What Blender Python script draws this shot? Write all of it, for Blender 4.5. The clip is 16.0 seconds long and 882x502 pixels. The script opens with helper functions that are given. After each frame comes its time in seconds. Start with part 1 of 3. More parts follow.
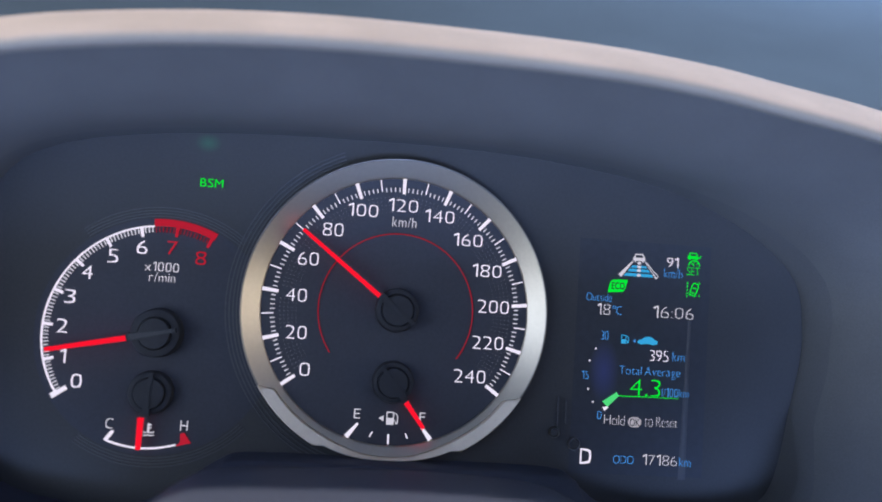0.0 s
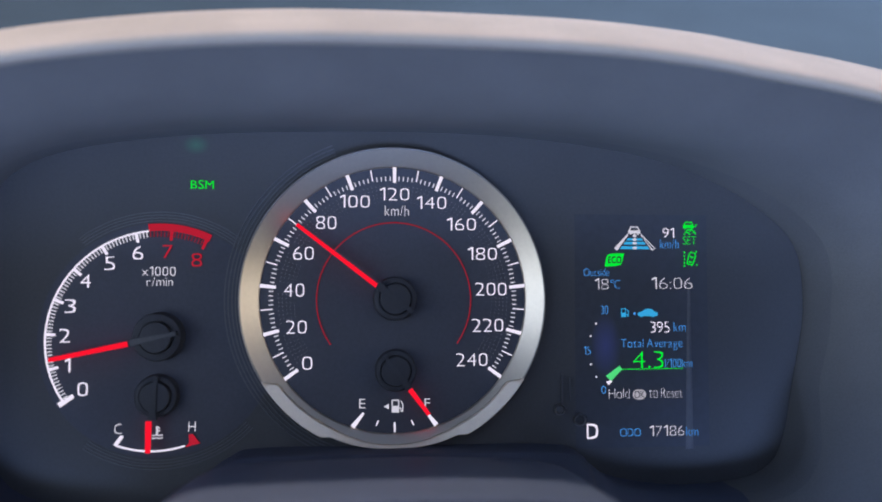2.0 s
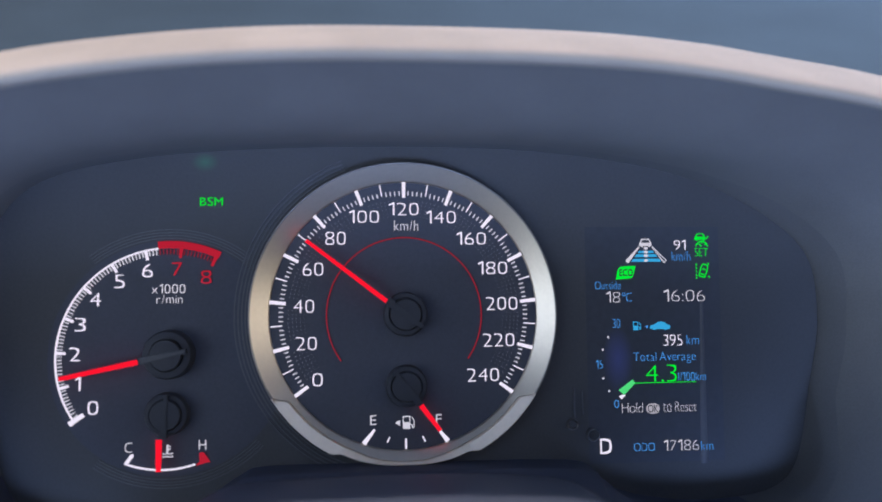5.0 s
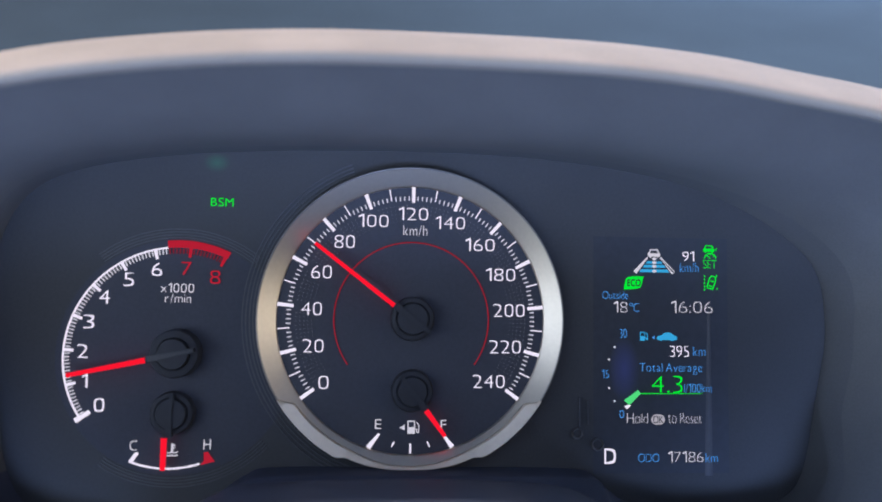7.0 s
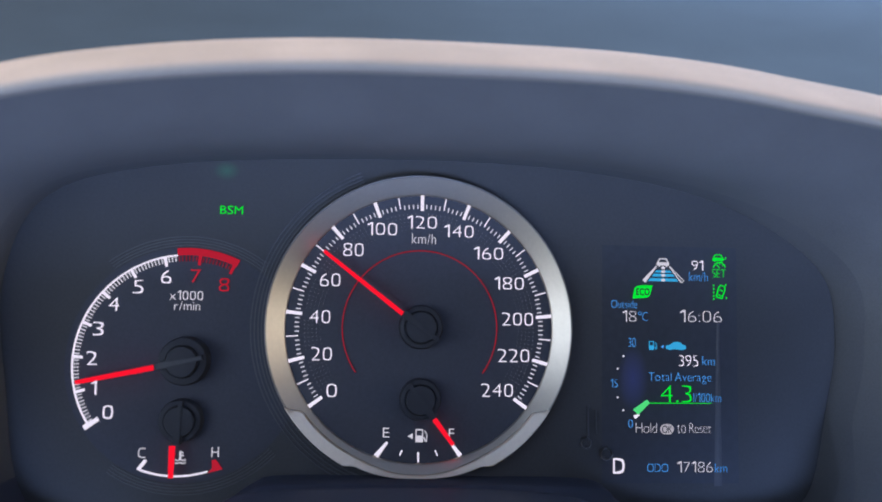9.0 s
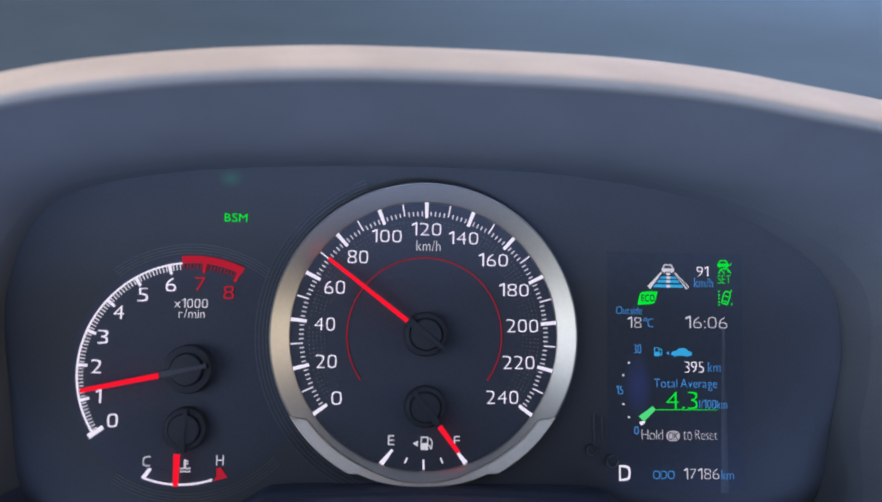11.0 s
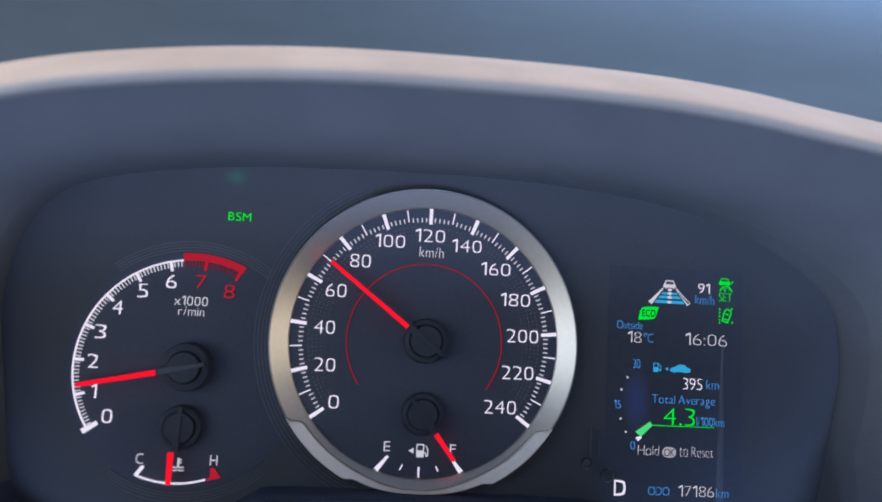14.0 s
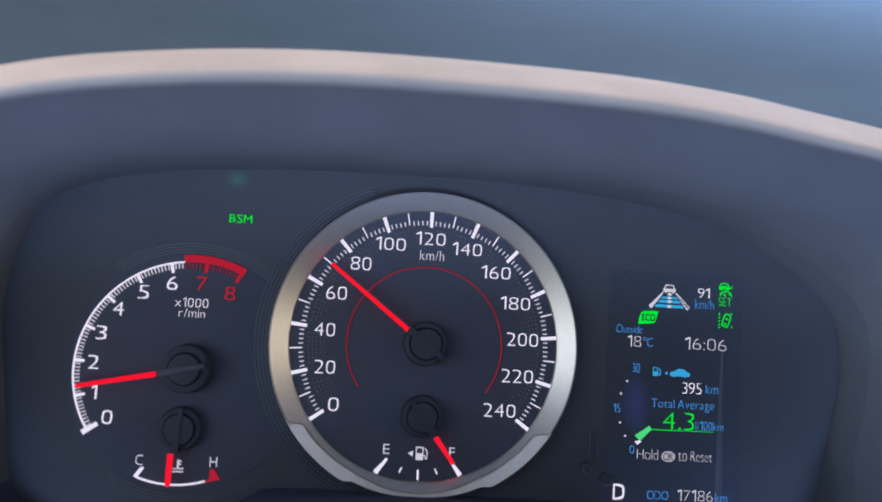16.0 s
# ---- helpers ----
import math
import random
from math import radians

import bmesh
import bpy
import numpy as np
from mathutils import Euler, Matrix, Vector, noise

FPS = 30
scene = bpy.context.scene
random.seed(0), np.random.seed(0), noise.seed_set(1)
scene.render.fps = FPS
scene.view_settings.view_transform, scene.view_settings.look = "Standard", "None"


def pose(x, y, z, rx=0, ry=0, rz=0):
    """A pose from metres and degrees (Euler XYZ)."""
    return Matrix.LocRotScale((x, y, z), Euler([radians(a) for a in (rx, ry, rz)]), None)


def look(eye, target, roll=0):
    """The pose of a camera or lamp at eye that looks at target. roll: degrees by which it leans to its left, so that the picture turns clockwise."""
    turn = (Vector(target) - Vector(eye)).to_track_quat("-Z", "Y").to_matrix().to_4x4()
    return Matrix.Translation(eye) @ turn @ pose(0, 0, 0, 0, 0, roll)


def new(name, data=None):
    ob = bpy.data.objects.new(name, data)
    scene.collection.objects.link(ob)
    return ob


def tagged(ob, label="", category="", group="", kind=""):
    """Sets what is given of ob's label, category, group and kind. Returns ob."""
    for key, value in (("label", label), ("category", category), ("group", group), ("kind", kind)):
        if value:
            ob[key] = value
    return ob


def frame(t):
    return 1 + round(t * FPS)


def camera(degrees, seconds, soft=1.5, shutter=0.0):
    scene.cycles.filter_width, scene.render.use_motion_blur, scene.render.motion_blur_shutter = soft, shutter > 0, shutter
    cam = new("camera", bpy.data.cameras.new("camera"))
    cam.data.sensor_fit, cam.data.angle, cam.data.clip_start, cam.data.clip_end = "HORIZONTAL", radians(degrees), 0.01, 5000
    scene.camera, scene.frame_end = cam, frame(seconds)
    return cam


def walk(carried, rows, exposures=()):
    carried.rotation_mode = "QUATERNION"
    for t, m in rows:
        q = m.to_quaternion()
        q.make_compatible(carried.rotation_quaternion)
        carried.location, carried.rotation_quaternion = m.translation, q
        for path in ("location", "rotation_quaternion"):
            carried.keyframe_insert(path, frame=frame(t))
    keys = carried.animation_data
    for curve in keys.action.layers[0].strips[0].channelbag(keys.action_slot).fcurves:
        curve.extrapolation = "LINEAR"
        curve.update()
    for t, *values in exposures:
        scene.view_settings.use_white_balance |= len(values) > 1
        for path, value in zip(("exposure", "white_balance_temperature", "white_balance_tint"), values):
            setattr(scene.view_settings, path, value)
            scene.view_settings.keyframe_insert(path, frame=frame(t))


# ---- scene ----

# The instrument cluster leans back; CLUSTER carries its own axes (x right, z up its face, -y out of it).
CLUSTER = pose(0, 0, 0.80, -28, 0, 0)

cam = camera(58.0, 16.0, soft=1.8)
# focused on the dials, so that the near hood edge and the far dashboard are soft
cam.data.dof.use_dof, cam.data.dof.focus_distance, cam.data.dof.aperture_fstop = True, 0.311, 3.6
# seconds, place in the cluster's axes, yaw, pitch, roll
PATH = [
    (0, -0.0193, -0.3099, 0.0040, -6.50, 3.77, 3.74),
    (0.2, -0.0195, -0.3092, 0.0047, -6.73, 3.78, 3.44),
    (0.5, -0.0198, -0.3081, 0.0058, -6.80, 3.81, 2.81),
    (0.7, -0.0196, -0.3084, 0.0058, -6.92, 3.25, 2.35),
    (1, -0.0193, -0.3088, 0.0058, -6.70, 2.95, 1.57),
    (1.2, -0.0167, -0.3097, 0.0058, -6.30, 3.18, 1.05),
    (1.5, -0.0129, -0.3111, 0.0059, -6.19, 2.25, 0.55),
    (1.7, -0.0130, -0.3111, 0.0055, -5.41, 2.21, 0.18),
    (2, -0.0132, -0.3110, 0.0048, -5.79, 2.60, -0.03),
    (2.2, -0.0132, -0.3110, 0.0050, -6.51, 2.36, -0.35),
    (2.5, -0.0132, -0.3109, 0.0053, -5.26, 2.13, -0.05),
    (2.7, -0.0138, -0.3104, 0.0050, -5.02, 2.25, -0.27),
    (3, -0.0147, -0.3097, 0.0046, -4.88, 3.16, -0.16),
    (3.2, -0.0141, -0.3105, 0.0048, -4.54, 3.05, -0.50),
    (3.5, -0.0132, -0.3116, 0.0052, -4.72, 3.07, -0.15),
    (3.7, -0.0127, -0.3107, 0.0054, -4.95, 3.14, -0.50),
    (4, -0.0119, -0.3093, 0.0056, -5.03, 3.57, -0.73),
    (4.2, -0.0122, -0.3093, 0.0056, -5.06, 3.42, -0.88),
    (6.3, -0.0153, -0.3099, 0.0055, -5.11, 3.77, 0.43),
    (6.5, -0.0156, -0.3099, 0.0055, -4.98, 3.58, 0.53),
    (6.7, -0.0154, -0.3099, 0.0053, -4.94, 3.77, 0.58),
    (7, -0.0151, -0.3099, 0.0050, -4.83, 4.03, 0.79),
    (7.2, -0.0151, -0.3099, 0.0046, -4.81, 4.14, 0.69),
    (7.5, -0.0152, -0.3100, 0.0041, -4.67, 4.26, 0.93),
    (7.7, -0.0156, -0.3097, 0.0048, -4.78, 4.16, 0.85),
    (8, -0.0161, -0.3092, 0.0058, -4.59, 4.24, 0.86),
    (8.2, -0.0158, -0.3097, 0.0055, -4.57, 4.64, 0.84),
    (8.5, -0.0153, -0.3105, 0.0050, -4.39, 4.22, 1.09),
    (8.7, -0.0155, -0.3103, 0.0050, -4.29, 4.00, 0.99),
    (9, -0.0159, -0.3099, 0.0050, -4.35, 4.62, 0.99),
    (9.2, -0.0160, -0.3099, 0.0050, -4.32, 4.55, 0.76),
    (11.3, -0.0170, -0.3095, 0.0050, -4.15, 5.27, 0.85),
    (11.5, -0.0171, -0.3095, 0.0050, -4.31, 5.35, 1.12),
    (11.7, -0.0169, -0.3095, 0.0049, -4.39, 5.12, 1.03),
    (12, -0.0165, -0.3094, 0.0047, -4.17, 5.48, 0.92),
    (12.2, -0.0166, -0.3097, 0.0045, -4.21, 5.83, 0.82),
    (12.3, -0.0167, -0.3099, 0.0045, -4.22, 5.61, 1.10),
    (12.5, -0.0168, -0.3102, 0.0043, -4.32, 4.84, 1.70),
    (12.7, -0.0193, -0.3096, 0.0043, -4.46, 4.65, 1.39),
    (12.8, -0.0205, -0.3092, 0.0043, -4.56, 5.01, 0.93),
    (13, -0.0230, -0.3086, 0.0043, -4.14, 5.87, 0.95),
    (13.2, -0.0218, -0.3086, 0.0047, -4.82, 5.71, 1.75),
    (13.3, -0.0212, -0.3085, 0.0048, -5.09, 5.55, 2.03),
    (13.5, -0.0200, -0.3085, 0.0052, -4.73, 5.33, 2.22),
    (13.7, -0.0203, -0.3085, 0.0048, -4.68, 5.76, 2.37),
    (13.8, -0.0205, -0.3085, 0.0047, -4.73, 5.86, 2.50),
    (14, -0.0208, -0.3085, 0.0043, -4.70, 5.76, 2.96),
    (14.2, -0.0221, -0.3085, 0.0041, -4.51, 5.82, 3.05),
    (14.5, -0.0240, -0.3086, 0.0037, -4.62, 5.75, 3.58),
    (14.7, -0.0256, -0.3087, 0.0031, -4.82, 5.87, 3.58),
    (15, -0.0281, -0.3089, 0.0022, -4.44, 6.03, 4.00),
    (15.2, -0.0273, -0.3089, 0.0030, -4.20, 5.88, 4.07),
    (15.3, -0.0269, -0.3088, 0.0035, -4.32, 5.86, 4.07),
    (15.5, -0.0261, -0.3088, 0.0043, -4.57, 5.67, 3.86),
    (15.7, -0.0241, -0.3089, 0.0045, -4.48, 5.75, 3.66),
    (15.8, -0.0230, -0.3090, 0.0046, -4.42, 5.79, 3.45),
    (16, -0.0210, -0.3091, 0.0048, -4.68, 5.88, 3.29),
]


def seat(x, y, z, yaw, pitch, roll):
    return CLUSTER @ Matrix.Translation((x, y, z)) @ pose(0, 0, 0, 0, 0, yaw) @ pose(0, 0, 0, 90 + pitch) @ pose(0, 0, 0, 0, 0, roll)


# exposure and white balance, with a short warm brightening near the end
TONE = [(0, 0.03, 6300, 9), (13.0, 0.0, 6300, 9), (14.0, -0.03, 6250, 9), (15.3, -0.04, 6250, 9), (15.5, 0.17, 7000, 10), (15.65, 0.04, 6500, 9), (16.0, -0.03, 6250, 9)]
walk(cam, [(t, seat(*row)) for t, *row in PATH], TONE)

# ---- light ----
world = bpy.data.worlds.new("sky")
scene.world = world
world.use_nodes = True
sky = world.node_tree.nodes.new("ShaderNodeTexSky")
sky.sky_type, sky.sun_disc = "NISHITA", False
sky.sun_elevation, sky.sun_rotation = radians(54), radians(-45)
back = world.node_tree.nodes["Background"]
world.node_tree.links.new(sky.outputs[0], back.inputs[0])
back.inputs[1].default_value = 0.12


def lamp(name, kind, m, energy, color, size=(1, 1), angle=0.5):
    data = bpy.data.lights.new(name, kind)
    data.energy, data.color = energy, color
    if kind == "AREA":
        data.shape, data.size, data.size_y = "RECTANGLE", *size
    else:
        data.angle = radians(angle)
    ob = new(name, data)
    ob.matrix_world = m
    return ob


SUN_FROM = Vector((math.sin(radians(-45)) * math.cos(radians(54)), math.cos(radians(-45)) * math.cos(radians(54)), math.sin(radians(54))))
lamp("sun", "SUN", look(SUN_FROM * 5, (0, 0, 0)), 2.55, (1, 0.89, 0.78), angle=0.6)
lamp("windscreen_light", "AREA", look((0.60, 0.74, 1.06), (0.36, 0.25, 0.82)), 11.5, (0.46, 0.63, 0.96), (1.3, 0.36))
lamp("left_window_light", "AREA", look((-0.66, -0.67, 1.01), (0.1, -0.1, 0.85)), 4.3, (0.78, 0.86, 1.04), (1.0, 0.45))
lamp("right_window_light", "AREA", look((1.08, -0.37, 1.01), (0.0, -0.06, 0.84)), 1.9, (1.0, 0.83, 0.64), (0.5, 0.34))
# unseen fill lamp, added low behind to brighten the hood's underside and mask
lamp("rear_fill_light", "AREA", look((0.22, -1.66, 0.80), (0.06, 0.0, 0.82)), 23.5, (0.38, 0.55, 1.08), (1.2, 0.36))


# ---- materials ----
def material(name, color, rough=0.5, metal=0.0, grain=0.0, scale=400.0, spread=0.12, glow=0.0, coat=0.0, spec=0.5):
    m = bpy.data.materials.new(name)
    m.use_nodes = True
    nodes, links = m.node_tree.nodes, m.node_tree.links
    b = nodes["Principled BSDF"]
    b.inputs["Roughness"].default_value, b.inputs["Metallic"].default_value = rough, metal
    b.inputs["Coat Weight"].default_value = coat
    b.inputs["Specular IOR Level"].default_value = spec
    b.inputs["Base Color"].default_value = (*color, 1)
    if glow:
        b.inputs["Base Color"].default_value = (0.0, 0.0, 0.0, 1)
        b.inputs["Specular IOR Level"].default_value = 0
        b.inputs["Emission Color"].default_value = (*color, 1)
        b.inputs["Emission Strength"].default_value = glow
        return m
    at = nodes.new("ShaderNodeTexCoord")
    fine, broad = nodes.new("ShaderNodeTexNoise"), nodes.new("ShaderNodeTexNoise")
    fine.inputs["Scale"].default_value, broad.inputs["Scale"].default_value = scale, scale / 40
    fine.inputs["Detail"].default_value = 3
    both = nodes.new("ShaderNodeMath")
    both.operation = "ADD"
    ramp = nodes.new("ShaderNodeMapRange")
    ramp.inputs["From Min"].default_value, ramp.inputs["From Max"].default_value = 0.6, 1.4
    ramp.inputs["To Min"].default_value, ramp.inputs["To Max"].default_value = 1 - spread, 1 + spread
    tint = nodes.new("ShaderNodeMix")
    tint.data_type, tint.blend_type = "RGBA", "MULTIPLY"
    tint.inputs["Factor"].default_value = 1
    tint.inputs["A"].default_value = (*color, 1)
    for n in (fine, broad):
        links.new(at.outputs["Object"], n.inputs["Vector"])
    links.new(fine.outputs["Fac"], both.inputs[0])
    links.new(broad.outputs["Fac"], both.inputs[1])
    links.new(both.outputs[0], ramp.inputs["Value"])
    links.new(ramp.outputs["Result"], tint.inputs["B"])
    links.new(tint.outputs["Result"], b.inputs["Base Color"])
    if grain:
        bump = nodes.new("ShaderNodeBump")
        bump.inputs["Strength"].default_value, bump.inputs["Distance"].default_value = grain, 0.0004
        links.new(fine.outputs["Fac"], bump.inputs["Height"])
        links.new(bump.outputs["Normal"], b.inputs["Normal"])
    return m


MASK = material("black_mask", (0.071, 0.0735, 0.078), 0.6, scale=900, spec=0.10)
DIAL = material("dial_face", (0.069, 0.074, 0.092), 0.6, scale=900, spec=0.10)
SCREEN = material("screen_face", (0.061, 0.066, 0.079), 0.6, scale=300, spec=0.10)
HUB = material("black_hub", (0.043, 0.046, 0.055), 0.5, scale=800, spec=0.15)
HUB_BAR = material("hub_bar_black", (0.046, 0.049, 0.058), 0.5, scale=800, spec=0.15)
PALE_BAR = material("pale_hub_bar", (0.062, 0.066, 0.074), 0.4, scale=800, spec=0.3)
RIDGE = material("ridge_black", (0.082, 0.087, 0.096), 0.5, scale=900)
SILVER = material("satin_silver", (0.60, 0.54, 0.45), 0.40, metal=1.0, scale=700, spread=0.05)
RIM = material("polished_rim", (0.30, 0.28, 0.25), 0.45, metal=1.0, scale=700, spread=0.05)
LUG = material("brushed_lug", (0.94, 0.83, 0.68), 0.42, metal=0.12, scale=700, spread=0.06)
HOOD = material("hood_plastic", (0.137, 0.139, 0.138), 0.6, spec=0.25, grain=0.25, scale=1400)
# darker copy of the hood plastic, painting the shade deep inside the hood
HOOD_SHADED = material("shaded_hood_plastic", (0.120, 0.124, 0.128), 0.6, spec=0.25, grain=0.12, scale=1300)
# lower surround made darker to paint in the shade lying over it
WELL_SHADED = material("shaded_well_plastic", (0.056, 0.066, 0.098), 0.6, spec=0.25, grain=0.15, scale=1200)
# the hood's lip in two tones: sunlight and shade put into the colour
TRIM_SUNLIT = material("sun_painted_trim", (0.565, 0.458, 0.385), 0.8, spec=0.15, grain=0.2, scale=1200, spread=0.18)
EDGE_SHADED = material("shade_painted_edge", (0.365, 0.325, 0.270), 0.8, spec=0.15, grain=0.2, scale=1200, spread=0.08)
DASH = material("dash_top", (0.047, 0.070, 0.094), 0.85, grain=0.4, scale=900, spec=0.12)
COLUMN = material("column_plastic", (0.078, 0.092, 0.138), 0.55, grain=0.25, scale=1200)
COLUMN_TRIM = material("column_trim", (0.80, 0.82, 0.83), 0.38, metal=0.0, scale=600, spread=0.06)
HEADLINER = material("headliner", (0.50, 0.51, 0.53), 0.95, grain=0.3, scale=300)
CLOTH = material("cabin_lining", (0.05, 0.052, 0.058), 0.9, grain=0.3, scale=300)
WHITE = material("lit_white", (0.86, 0.79, 0.92), glow=1.0)
DIM_WHITE = material("lit_white_dim", (0.80, 0.76, 0.86), glow=0.78)
NEEDLE = material("lit_red_needle", (1.0, 0.008, 0.03), glow=0.95)
RED = material("lit_red", (0.62, 0.018, 0.045), glow=0.70)
DIM_RED = material("lit_red_line", (0.55, 0.03, 0.06), glow=0.45)
GREEN = material("lit_green", (0.012, 0.80, 0.04), glow=0.95)
BLUE = material("lit_blue", (0.07, 0.27, 0.66), glow=1.1)
PILL = material("lit_grey_pill", (0.62, 0.58, 0.66), glow=0.62)
MINT = material("lit_mint", (0.10, 0.74, 0.22), glow=0.9)
SKY_BLUE = material("lit_sky_blue", (0.05, 0.42, 0.78), glow=0.85)
DOTS = material("lit_dots", (0.35, 0.33, 0.38), glow=0.42)



# ---- building helpers ----
def V(x, z, h=0.0):
    """Millimetres across, up and out of the cluster's face, in its axes."""
    return Vector((x, -h, z)) / 1000


def part(name, bm, mat, parent, label="", smooth=False):
    mesh = bpy.data.meshes.new(name)
    bmesh.ops.recalc_face_normals(bm, faces=bm.faces)
    bm.to_mesh(mesh)
    bm.free()
    mesh.materials.append(mat)
    if smooth:
        mesh.shade_smooth()
        mesh.set_sharp_from_angle(angle=radians(35))
    ob = new(name, mesh)
    ob.parent = parent
    if label:
        tagged(ob, label)
    return ob


def shared(name, mesh, parent, m):
    ob = new(name, mesh)
    ob.parent, ob.matrix_basis = parent, m
    return ob


def thing(name, label, category, m=None, kind=""):
    ob = new(name)
    ob.matrix_basis = m or Matrix()
    return tagged(ob, label, category, kind=kind)


def solid(outline, h0, h1, bm=None):
    """A flat piece with this outline (x, z in mm) between two heights."""
    bm = bm or bmesh.new()
    low = [bm.verts.new(V(x, z, h0)) for x, z in outline]
    top = [bm.verts.new(V(x, z, h1)) for x, z in outline]
    bm.faces.new(top)
    bm.faces.new(low[::-1])
    for i in range(len(low)):
        j = (i + 1) % len(low)
        bm.faces.new((low[i], low[j], top[j], top[i]))
    return bm


def polar(cx, cz, r, deg):
    return cx + r * math.cos(radians(deg)), cz + r * math.sin(radians(deg))


def band(cx, cz, r0, r1, a0, a1, h0, h1, steps=48, bm=None):
    """A curved bar about a centre."""
    angles = [a0 + (a1 - a0) * i / steps for i in range(steps + 1)]
    outer = [polar(cx, cz, r1, a) for a in angles]
    inner = [polar(cx, cz, r0, a) for a in angles]
    bm = bm or bmesh.new()
    rows = [[bm.verts.new(V(x, z, h)) for x, z in line] for line, h in ((inner, h0), (outer, h0), (outer, h1), (inner, h1))]
    for i in range(steps):
        for k in range(4):
            a, b = rows[k], rows[(k + 1) % 4]
            bm.faces.new((a[i], a[i + 1], b[i + 1], b[i]))
    bm.faces.new([r[0] for r in rows])
    bm.faces.new([r[-1] for r in rows][::-1])
    return bm


def lathe(cx, cz, profile, steps=96, a0=0.0, a1=360.0, bm=None):
    """A profile of (radius, height) turned about an axis out of the face."""
    bm = bm or bmesh.new()
    whole = a1 - a0 >= 360
    count = steps if whole else steps + 1
    rings = []
    for i in range(count):
        a = a0 + (a1 - a0) * i / steps
        rings.append([bm.verts.new(V(*polar(cx, cz, max(r, 0.001), a), h)) for r, h in profile])
    for i in range(steps):
        a, b = rings[i], rings[(i + 1) % count]
        for k in range(len(profile) - 1):
            bm.faces.new((a[k], a[k + 1], b[k + 1], b[k]))
    if not whole:
        bm.faces.new(rings[0])
        bm.faces.new(rings[-1][::-1])
    return bm


def bar(x0, z0, x1, z1, w0, w1, h0, h1, bm=None):
    """A straight bar from one point to another, of a width at each end."""
    d = Vector((x1 - x0, z1 - z0)).normalized()
    n = Vector((-d.y, d.x))
    p, q = Vector((x0, z0)), Vector((x1, z1))
    return solid([tuple(p + n * w0 / 2), tuple(p - n * w0 / 2), tuple(q - n * w1 / 2), tuple(q + n * w1 / 2)], h0, h1, bm)


def ramp(x, x0, x1):
    k = max(0.0, min(1.0, (x - x0) / (x1 - x0)))
    return k * k * (3 - 2 * k)


def smooth_line(points, steps=8, closed=False):
    """A smooth line through a few points of any dimension."""
    pts = [Vector(p) for p in points]
    n, out = len(pts), []
    for i in range(n if closed else n - 1):
        p0 = pts[(i - 1) % n] if closed or i else pts[0]
        p1, p2 = pts[i], pts[(i + 1) % n]
        p3 = pts[(i + 2) % n] if closed or i + 2 < n else pts[-1]
        for k in range(steps):
            t = k / steps
            out.append(0.5 * (2 * p1 + (p2 - p0) * t + (2 * p0 - 5 * p1 + 4 * p2 - p3) * t * t + (3 * p1 - p0 - 3 * p2 + p3) * t ** 3))
    if not closed:
        out.append(pts[-1])
    return out


def glyph(ch, bold):
    """One character of the built-in font as points and faces; a one gets its flag."""
    if ch == "1":
        left = 0.205 - 1.6 * (bold + 0.012)
        rim = [(left, 0.0), (0.285, 0.0), (0.285, 0.70), (0.205, 0.70), (0.05, 0.605), (0.05, 0.515), (left, 0.60)]
        pts = [(x, z, d) for d in (-0.01, 0.01) for x, z in rim]
        n = len(rim)
        return np.array(pts), [list(range(n)), list(range(n, 2 * n))[::-1]] + [[i, (i + 1) % n, n + (i + 1) % n, n + i] for i in range(n)]
    curve = bpy.data.curves.new("glyph", "FONT")
    curve.body, curve.size, curve.extrude, curve.offset, curve.resolution_u = ch, 1.0, 0.01, bold, 6
    ob = bpy.data.objects.new("glyph", curve)
    scene.collection.objects.link(ob)
    bpy.context.view_layer.update()
    mesh = bpy.data.meshes.new_from_object(ob.evaluated_get(bpy.context.evaluated_depsgraph_get()))
    pts, faces = np.array([v.co[:] for v in mesh.vertices]), [list(f.vertices) for f in mesh.polygons]
    bpy.data.objects.remove(ob)
    bpy.data.curves.remove(curve)
    bpy.data.meshes.remove(mesh)
    if ch in "02356890DOCSaeogR":
        # squarer bowls, as on the dials
        lo, hi = pts.min(0), pts.max(0)
        uv = (pts[:, :2] - (lo + hi)[:2] / 2) / ((hi - lo)[:2] / 2)
        top = np.abs(uv).max(1)
        grow = 1 + 0.34 * (np.hypot(uv[:, 0], uv[:, 1]) / np.maximum(top, 1e-6) - 1)
        uv = np.clip(uv * grow[:, None], -1, 1)
        pts[:, :2] = uv * (hi - lo)[:2] / 2 + (lo + hi)[:2] / 2
    return pts, faces


GLYPHS = {}


